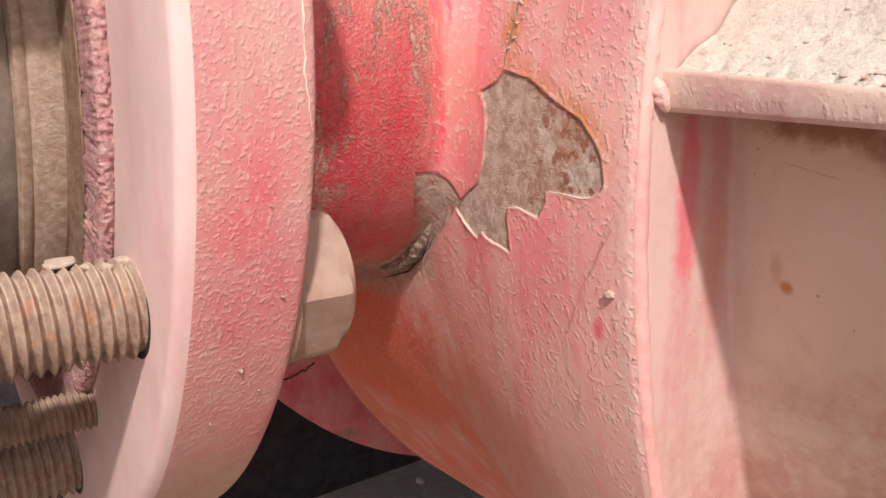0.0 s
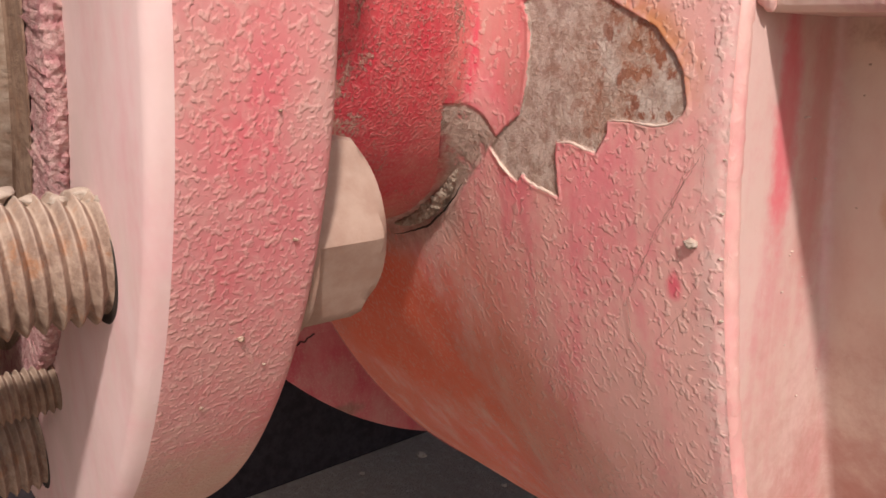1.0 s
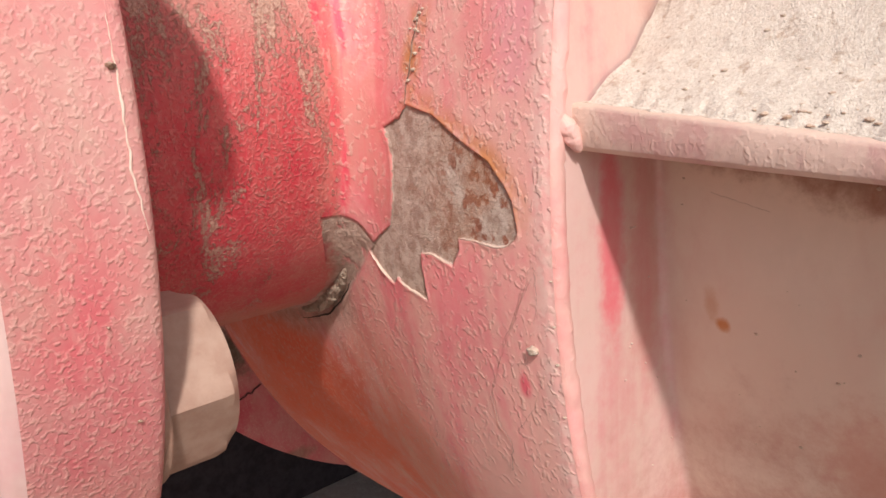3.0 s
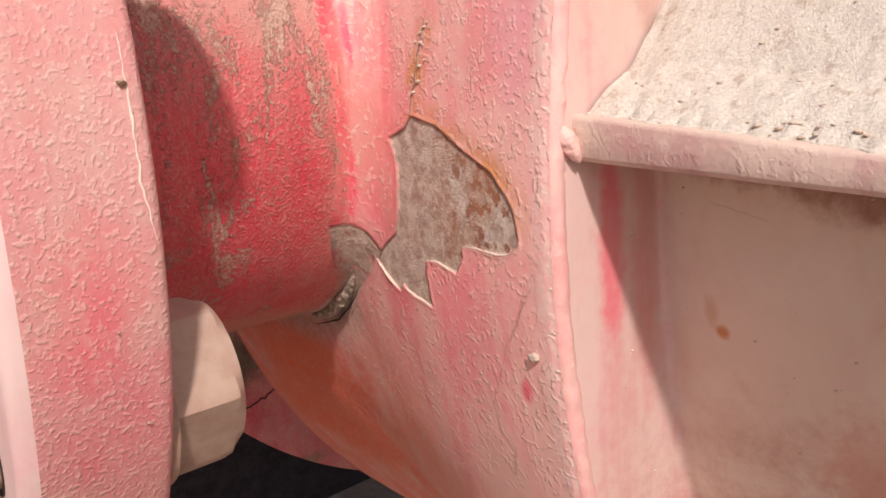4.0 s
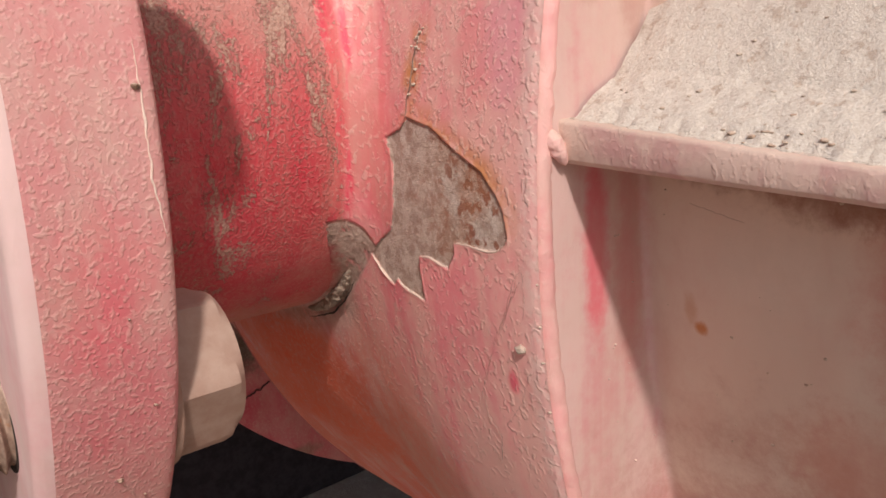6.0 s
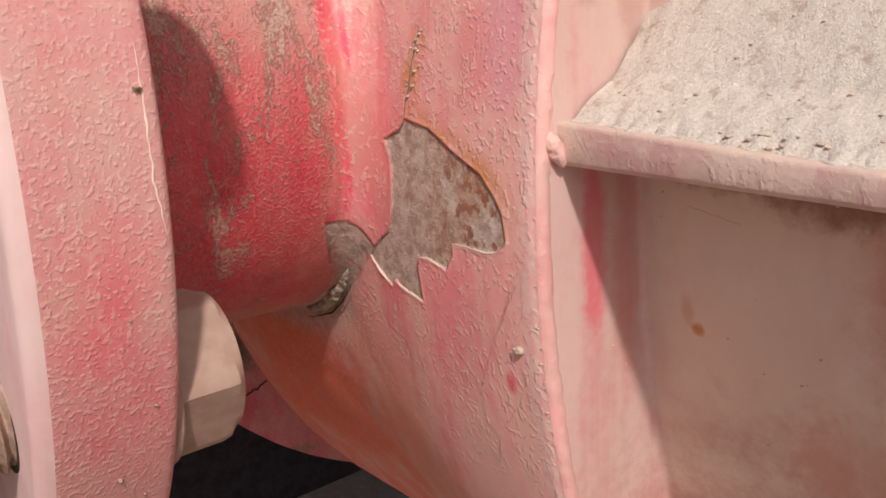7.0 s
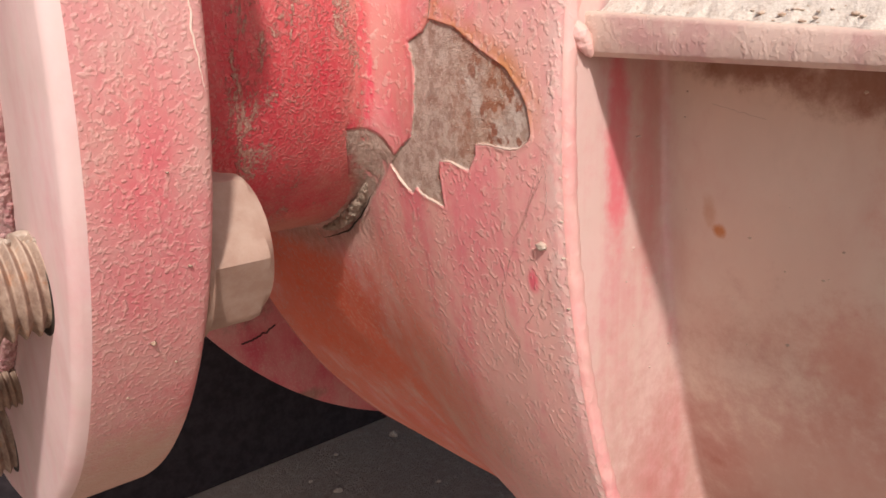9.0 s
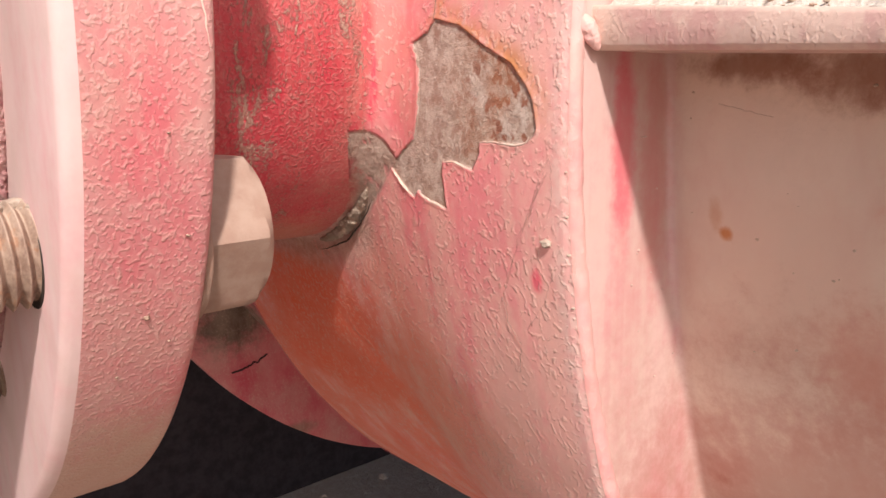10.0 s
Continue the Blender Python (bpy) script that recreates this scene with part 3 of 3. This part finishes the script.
a = np.linspace(radians(44), radians(80), 160)
far = 0.1222 + 0.0012 * np.array([noise.fractal(Vector((k * 6, 0, 7)), 0.8, 2.0, 3) for k in a])
yy, zz = AXIS_Y - far * np.cos(a), AXIS_Z - far * np.sin(a)
bead("joint_crack", np.stack([shell_x(yy, zz, 0.0016), yy, zz], -1), 0.0005, mat_gap, housing, "dark crack under the pipe joint", 0.3, 8, 5, True)

# flange with bolt holes
FACE, BACK, RIM = 0.0645, 0.1035, 0.208
BOLT_CIRCLE, FIRST = 0.1767, 25.8


def flange():
    prof = [(FACE, 0.1545), (FACE, 0.17), (FACE, RIM - 0.0034), (FACE + 0.0005, RIM - 0.0021), (FACE + 0.0015, RIM - 0.0011), (FACE + 0.0030, RIM - 0.0004), (FACE + 0.0050, RIM - 0.0001), (FACE + 0.0058, RIM)]
    prof += [(x, RIM) for x in np.linspace(FACE + 0.007, BACK - 0.003, 14)]
    prof += [(BACK - 0.0015, RIM - 0.0004), (BACK - 0.0004, RIM - 0.0015), (BACK, RIM - 0.004), (BACK, 0.113), (FACE - 0.004, 0.113), (FACE - 0.004, 0.1540), (FACE, 0.1545)]
    v, f = turned_x(prof, 720)
    me = mesh_of("flange", v, f, mat_rim)
    me.materials.append(mat_face)
    for p in me.polygons:
        p.material_index = int(p.normal.x < -0.3 or p.center.x < FACE + 0.0052)
    return me


flange_part = child("flange", sharp(flange(), 40), housing, "thick round flange with wrinkled pink paint")

# ---- bolts ----
PITCH = 0.0036


def thread_mesh(name, radius, pitch, x0, x1, material, depth=0.68):
    """A real helical thread about the x axis."""
    steps, sides = int((x1 - x0) / pitch * 14), 64
    a = np.linspace(0, 2 * np.pi, sides, endpoint=False)
    x = np.linspace(x0, x1, steps)[:, None]
    phase = ((x / pitch - a / (2 * np.pi)) % 1.0)
    tri = 1 - np.abs(phase * 2 - 1)
    r = radius - pitch * depth * np.clip(1.08 * (1 - tri) - 0.04, 0, 0.93)
    r = r + np.array([[0.00018 * noise.noise(Vector((xx * 900, math.cos(b) * 9, math.sin(b) * 9))) for b in a] for xx in x[:, 0]])
    pts = np.stack([np.broadcast_to(x, r.shape), r * np.cos(a), r * np.sin(a)], -1)
    v, f = grid(pts, True)
    v = np.vstack([v, [[x0, 0, 0]], [[x1, 0, 0]]])
    n = len(v)
    faces = [tuple(q) for q in f.tolist()] + [((i + 1) % sides, i, n - 2) for i in range(sides)] + [(n - 2 - sides + i, n - 2 - sides + (i + 1) % sides, n - 1) for i in range(sides)]
    return mesh_of(name, v, faces, material)


def hex_mesh(name, across, x0, x1, material, chamfer=0.003, both=False, turn=0.0):
    """A hexagon prism about x whose far end is chamfered round."""
    corner = across / math.sqrt(3)
    a = np.linspace(0, 2 * np.pi, 96, endpoint=False)
    hexr = (across / 2) / np.cos((a - turn + np.pi / 6) % (np.pi / 3) - np.pi / 6)
    rows, rad = [], []
    for s in np.linspace(0, 1, 9):
        x = x0 + (x1 - x0) * s
        limit = corner + 0.001
        limit -= max(0, (x - (x1 - chamfer)) / chamfer) * (corner - across / 2 + 0.0012) if chamfer else 0
        if both:
            limit -= max(0, ((x0 + chamfer) - x) / chamfer) * (corner - across / 2 + 0.0012)
        r = np.minimum(hexr, limit)
        rows.append(np.stack([np.full_like(a, x), r * np.cos(a), r * np.sin(a)], -1))
    for x, first in ((x0, True), (x1, False)):
        ring = np.stack([np.full_like(a, x), 0.0001 * np.cos(a), 0.0001 * np.sin(a)], -1)
        rows.insert(0, ring) if first else rows.append(ring)
    v, f = grid(np.array(rows), True)
    return sharp(mesh_of(name, v, f, material), 28)


def washer_mesh(x0, x1, inner, outer, material):
    a = np.linspace(0, 2 * np.pi, 64, endpoint=False)
    prof = [(x0, inner), (x0, outer), (x0 + 0.0006, outer + 0.0004), (x1 - 0.0006, outer + 0.0004), (x1, outer), (x1, inner)]
    pts = np.stack([np.stack([np.full_like(a, x), r * np.cos(a), r * np.sin(a)], -1) for x, r in prof])
    v, f = grid(pts, True)
    return sharp(mesh_of("washer", v, f, material), 30)


def bolt_place(k):
    a = radians(FIRST + 48.6 * k)
    return AXIS_Y - BOLT_CIRCLE * math.cos(a), AXIS_Z - BOLT_CIRCLE * math.sin(a)


y, z = bolt_place(0)
bolt = thing("hex_bolt", "dusty hex bolt through the flange, its long thread rusty", "bolt", "bolts round the flange")
bolt.location = (0, y, z)
child("head", hex_mesh("head", 0.0475, BACK + 0.003, BACK + 0.0250, mat_bolt, 0.0045, turn=radians(29)), bolt)
child("washer", washer_mesh(BACK, BACK + 0.003, 0.015, 0.0285, mat_bolt), bolt)
child("thread", thread_mesh("thread", 0.0155, PITCH, -0.075, FACE + 0.006, mat_thread), bolt, "rusty coarse thread")
for k in (-1, 1, 2, 3, 4, 5):
    y, z = bolt_place(k)
    copy_thing(bolt, pose(0, y, z, 11 * k))

a = radians(54.9)
stud = thing("threaded_stud", "thin brown threaded stud with a hex nut", "stud")
stud.location = (0, AXIS_Y - 0.161 * math.cos(a), AXIS_Z - 0.161 * math.sin(a))
child("rod", thread_mesh("rod", 0.0079, 0.0023, -0.07, FACE + 0.002, mat_iron), stud)
child("nut", hex_mesh("nut", 0.026, 0.002, 0.022, mat_iron, 0.002, True), stud)

# ---- the coupling that faces the flange ----
coupling = thing("pipe_coupling", "brown cast iron coupling with grey rubber sleeve facing the flange", "coupling")


def ring_part(name, prof, material, label="", lumps=0.0, scale=300, count=256):
    v, f = turned_x(prof, count)
    me = mesh_of(name, v, f, material)
    if lumps:
        rough_up(me, lumps, scale)
    return child(name, sharp(me, 50), coupling, label)


ring_part("gasket", [(FACE + 0.0003 - 0.00046 * k, 0.1550 + 0.0010 * math.sin(k / 10 * math.pi)) for k in range(11)] + [(0.0599, 0.1535), (0.0598, 0.150), (0.0598, 0.140), (0.0598, 0.112)], mat_crust,
          "crumbling pinkish gasket edge", 0.0009, 650, 1400)
ring_part("groove", [(0.0600, 0.112), (0.0597, 0.1400), (0.0592, 0.1400), (0.0588, 0.1255), (0.0580, 0.1255)], mat_iron)
ring_part("collar", [(0.0612, 0.110), (0.0608, 0.1215), (0.0600, 0.1225), (0.050, 0.1225), (0.0492, 0.1222), (0.0488, 0.1212), (0.0478, 0.1222), (0.0455, 0.1222), (0.0448, 0.121), (0.0445, 0.112)], mat_tan, "tan dusty collar")
ring_part("sleeve", [(0.0446, 0.118), (0.040, 0.1205), (0.034, 0.1195), (0.030, 0.116), (0.02, 0.1155), (0.006, 0.1155)], mat_grey, "smooth grey sleeve")
# mating flange and its pipe stay out of view, added to shade the lower studs
ring_part("unseen_mating_flange", [(0.006, 0.1155), (0.006, 0.168), (0.004, 0.171), (-0.028, 0.171), (-0.030, 0.168), (-0.030, 0.115), (-0.9, 0.115)], mat_iron, "unseen brown mating flange that shades the lower studs")

# ---- sand heap on the shelf ----
def heap_height(x, y):
    """Height of the heap over the plate: it leans on the core and thins out at the plate's edge."""
    rise = np.clip(x - 0.246, 0, None) * 0.62 + np.clip(x - 0.272, 0, None) * 0.7
    return np.minimum(rise, 0.06) * (0.85 + 0.15 * smooth_step(0.18 - y, 0.0, 0.02))


def sand_mesh():
    xs, ys = np.linspace(0.2428, 0.306, 140), np.linspace(0.1785, -0.10, 420)
    rows = []
    for x in xs:
        row = []
        for y in ys:
            h = float(heap_height(np.array(x), np.array(y)))
            h += 0.0011 * noise.fractal(Vector((x * 90, y * 90, 0)), 0.8, 2.0, 5) * min(1, (x - 0.2428) * 300 + 0.3) + (0.0003 if x > 0.2430 else -0.0008)
            x_here = x + max(0, 1 - (x - 0.2428) / 0.012) * 0.0045 * (0.5 + noise.fractal(Vector((y * 90, 0, 4)), 0.8, 2.0, 4))
            row.append((max(x_here, 0.2428), y, SHELF_TOP + 0.10 * (y - 0.18) + h))
        rows.append(row)
    v, f = grid(np.array(rows))
    return mesh_of("sand_heap", v, f, mat_sand)


tagged(new("sand_heap", sand_mesh()), "pale dusty sand heaped on the shelf plate", "sand", kind="stuff")


# ---- small things ----
def on_drum(y, z, lift=0.0):
    return Vector((float(shell_x(y, z, lift)), y, z))


def lump_mesh(name, radius, material, seed, squash=0.7):
    bm = bmesh.new()
    bmesh.ops.create_icosphere(bm, subdivisions=3, radius=radius)
    for v in bm.verts:
        v.co *= 1 + 0.45 * noise.fractal(v.co / radius * 0.9 + Vector((seed * 3.1, 0, 0)), 0.8, 2.0, 3)
        v.co.z *= squash
    return from_bm(name, bm, material, True)


# the curled lower edges of the flaked paint
for first, last, width in ((13, 18, 0.00042), (21, 24, 0.00045), (27, 30, 0.00065), (31, 34, 0.00060)):
    edge = []
    for a, b in zip(FLAKE[first:last], FLAKE[first + 1:last + 1]):
        for s in np.arange(0, 1, 0.0005 / np.hypot(*(b - a))):
            y, z = a + (b - a) * s
            edge.append(on_drum(y + 0.0007 * noise.noise(Vector((y * 300, z * 300, 0))), z + 0.0007 * noise.noise(Vector((z * 300, y * 300, 5))), 0.0002))
    bead("paint_edge", edge, width, mat_lip, housing, "pale curled edge of the flaked paint", 0.6, 8, first, True)

# a hair crack and crumbs of mud in the rust run above the flake
path = [on_drum(0.2535 - 0.24 * u * 0.040 + 0.0012 * noise.noise(Vector((u * 7, 2, 0))), 0.658 + 0.038 * u, 0.0003) for u in np.linspace(0, 1, 60)]
bead("paint_crack", path, 0.00028, mat_fibre, housing, "hair crack running up from the flake", 0.5, 8, 41, True)
rnd = random.Random(21)
for k in range(16):
    u = rnd.uniform(0.25, 1)
    crumb = child("rust_crumb", lump_mesh("rust_crumb", rnd.choice((0.0004, 0.0006, 0.0009)), mat_pale_stone, 600 + k), housing)
    crumb.location = on_drum(0.2525 - 0.0096 * u + rnd.gauss(0, 0.0024), 0.658 + 0.038 * u, 0.0002)

# fine dry fibres stuck to the drum
def fibre(name, ends, width, seed):
    rnd = random.Random(seed)
    curve = bpy.data.curves.new(name, "CURVE")
    curve.dimensions, curve.bevel_depth, curve.bevel_resolution = "3D", width, 1
    sp = curve.splines.new("POLY")
    pts = []
    for (y0, z0), (y1, z1) in zip(ends[:-1], ends[1:]):
        for k in range(10):
            s = k / 10
            w = 0.0008
            pts.append(on_drum(y0 + (y1 - y0) * s + rnd.uniform(-w, w) * 0.5, z0 + (z1 - z0) * s + rnd.uniform(-w, w) * 0.3, 0.0007 + 0.0003 * rnd.random()))
    sp.points.add(len(pts) - 1)
    for p, q in zip(sp.points, pts):
        p.co = (*q, 1)
        p.radius = rnd.uniform(0.6, 1.1)
    curve.materials.append(mat_fibre)
    ob = new(name, curve)
    return tagged(ob, "fine dry plant fibre stuck to the painted drum", "fibre", "fibres on the drum")


for k, ends in enumerate([[(0.1855, 0.6015), (0.188, 0.604), (0.192, 0.600), (0.1965, 0.588), (0.209, 0.5645), (0.216, 0.549)], [(0.189, 0.600), (0.199, 0.583), (0.208, 0.569)],
                          [(0.191, 0.5985), (0.202, 0.576)], [(0.1875, 0.603), (0.187, 0.590), (0.1900, 0.581)], [(0.1875, 0.564), (0.194, 0.548), (0.2075, 0.532)],
                          [(0.218, 0.5455), (0.217, 0.535), (0.211, 0.5255), (0.215, 0.510)], [(0.209, 0.5645), (0.2185, 0.545)]]):
    fibre("dry_fibre", ends, 0.00005 if k != 5 else 0.00011, k)

pebble = tagged(new("pebble", lump_mesh("pebble", 0.0024, mat_stone, 1)), "small grey stone stuck to the painted drum", "stone")
pebble.location = on_drum(0.1912, 0.5724, 0.0003)
for k, (z, size) in enumerate(((0.569, 0.0008), (0.5835, 0.0006), (0.548, 0.0007), (0.600, 0.0005))):
    drop = child("spatter", lump_mesh("spatter", size, mat_pale_stone, 20 + k), housing)
    drop.location = on_drum(RING_Y + 0.001, z, -0.0004)

# stones in the sand, and a drift of coarser brown crumbs towards the plate's edge
rnd = random.Random(5)
mat_crumb = steel_material("brown_crumb", (0.44, 0.30, 0.22), (0.56, 0.44, 0.35), rust=0.2, scale=400)


def lay(name, x, y, size, material, k, label, category, group):
    ob = new(name, lump_mesh(name, size, material, k, 0.5))
    ob.location = (x, y, SHELF_TOP + 0.10 * (y - 0.18) + float(heap_height(np.array(x), np.array(y))) + size * 0.05)
    ob.rotation_euler = (0, 0, rnd.uniform(0, 6))
    tagged(ob, label, category, group)


for k in range(80):
    x, y = rnd.uniform(0.248, 0.296), rnd.uniform(0.02, 0.172)
    lay("grit_stone", x, y, rnd.choice((0.0003, 0.0004, 0.0004, 0.0005, 0.0006, 0.0008, 0.0011)), mat_pale_stone, 40 + k, "small brown stone lying in the pale sand", "stone", "stones in the sand")
for k in range(28):
    x, y = 0.2465 + abs(rnd.gauss(0, 0.006)), rnd.gauss(0.106, 0.020)
    lay("brown_crumb", x, y, rnd.choice((0.0004, 0.0005, 0.0006, 0.0008, 0.0011)), mat_crumb, 240 + k, "rusty brown crumb at the sand's edge", "crumb", "crumbs in the sand")
# grains caught on the flange's rim and on the recessed panel
for k, (x, deg, size) in enumerate(((0.0865, 27.0, 0.0013), (0.098, -4.0, 0.0016), (0.096, 20, 0.0008), (0.080, 33, 0.0007), (0.090, 12, 0.0006), (0.094, 30, 0.0006))):
    a = radians(deg)
    drop = child("mud_grain", lump_mesh("mud_grain", size * 0.7, mat_iron, 70 + k), housing)
    drop.location = (x, AXIS_Y - (RIM + 0.0003) * math.cos(a), AXIS_Z - (RIM + 0.0003) * math.sin(a))
flake = tagged(new("mud_flake", lump_mesh("mud_flake", 0.0045, mat_stone, 90, 0.3)), "pale flake of dried mud lying on the bolt thread", "mud flake")
flake.location = (0.046, bolt_place(0)[0] + 0.004, bolt_place(0)[1] + 0.0155)

# stones on the dirt near the base
rnd = random.Random(9)
shapes = [lump_mesh("ground_stone", 1.0, mat_stone, 120 + k, 0.6) for k in range(5)]
for k in range(60):
    size = rnd.choice((0.003, 0.004, 0.005, 0.007, 0.010))
    stone = new("ground_stone", shapes[k % 5])
    stone.location = (rnd.uniform(0.2, 1.2), rnd.uniform(0.55, 1.0), size * 0.3)
    stone.rotation_euler = (0, 0, rnd.uniform(0, 6))
    stone.scale = (size, size, size)
    tagged(stone, "small dusty stone lying on the grey dirt", "stone", "stones on the dirt")

# a crack and a hanging thread on the far flange
def thin_curve(name, pts, width, material):
    curve = bpy.data.curves.new(name, "CURVE")
    curve.dimensions, curve.bevel_depth, curve.bevel_resolution = "3D", width, 1
    sp = curve.splines.new("POLY")
    sp.points.add(len(pts) - 1)
    for p, q in zip(sp.points, pts):
        p.co = (*q, 1)
    curve.materials.append(material)
    return new(name, curve)


crack = thin_curve("crack", [(0.330 + 0.040 * u, 0.6992, 0.358 + 0.010 * u * u + 0.003 * noise.noise(Vector((u * 9, 0, 1)))) for u in np.linspace(0, 1, 24)], 0.0008, mat_black)
crack.parent = housing
tagged(crack, "dark crack in the far flange's paint")

# the paint's cracked edge along the rim, the gaps round the bolts, dried mud on the thread
line = []
for u in np.linspace(0, 1, 120):
    a = radians(-7 + 13.5 * u)
    x = 0.0992 + 0.0022 * max(0, u - 0.68) ** 1.2 * 4 + 0.0005 * noise.noise(Vector((u * 14, 0, 2)))
    line.append((x, AXIS_Y - (RIM + 0.0001) * math.cos(a), AXIS_Z - (RIM + 0.0001) * math.sin(a)))
bead("paint_crack", line, 0.0003, mat_lip, housing, "pale lifted edge of paint on the rim", 0.6, 8, 31, True)
for k in (0, 1):
    y, z = bolt_place(k)
    gap = child("bolt_hole", washer_mesh(FACE - 0.0003, FACE + 0.001, 0.012, 0.0151, mat_gap), housing, "dark gap round the bolt")
    gap.location = (0, y - 0.0003, z - 0.0006)
y, z = bolt_place(0)
for k, (x, turn, size) in enumerate(((0.0665, 70, 0.0034), (0.0630, 95, 0.0030), (0.0655, 110, 0.0030), (0.0575, 80, 0.0022), (0.0680, 45, 0.0024), (0.0520, 88, 0.0020))):
    a = radians(turn)
    clod = child("mud_clod", lump_mesh("mud_clod", size, mat_stone, 400 + k, 0.6), bolt)
    clod.location = (x, -0.0140 * math.cos(a), 0.0140 * math.sin(a))
# grit on the end ring and the core
rnd = random.Random(12)
for k in range(12):
    z = rnd.uniform(0.50, 0.635)
    x = rnd.gauss(0.277, 0.010) + 0.10 * max(0, 0.60 - z)
    bit = child("paint_grit", lump_mesh("paint_grit", rnd.choice((0.0004, 0.0005, 0.0006)), mat_core, 500 + k), housing)
    bit.location = (x, RING_Y - 0.0002, z)
for k in range(18):
    y, z = rnd.uniform(0.08, 0.172), rnd.uniform(0.52, 0.63)
    bit = child("panel_grit", lump_mesh("panel_grit", rnd.choice((0.0003, 0.0004, 0.0005, 0.0007)), mat_crumb, 540 + k), housing)
    bit.location = (core_x(z), y, z)
scratch = thin_curve("scratch", [(float(core_x(0.623 - 0.005 * u)), 0.158 - 0.022 * u, 0.623 - 0.005 * u + 0.0006 * noise.noise(Vector((u * 9, 3, 1)))) for u in np.linspace(0, 1, 30)], 0.00012, mat_crumb)
scratch.parent = housing
tagged(scratch, "thin dark scratch")
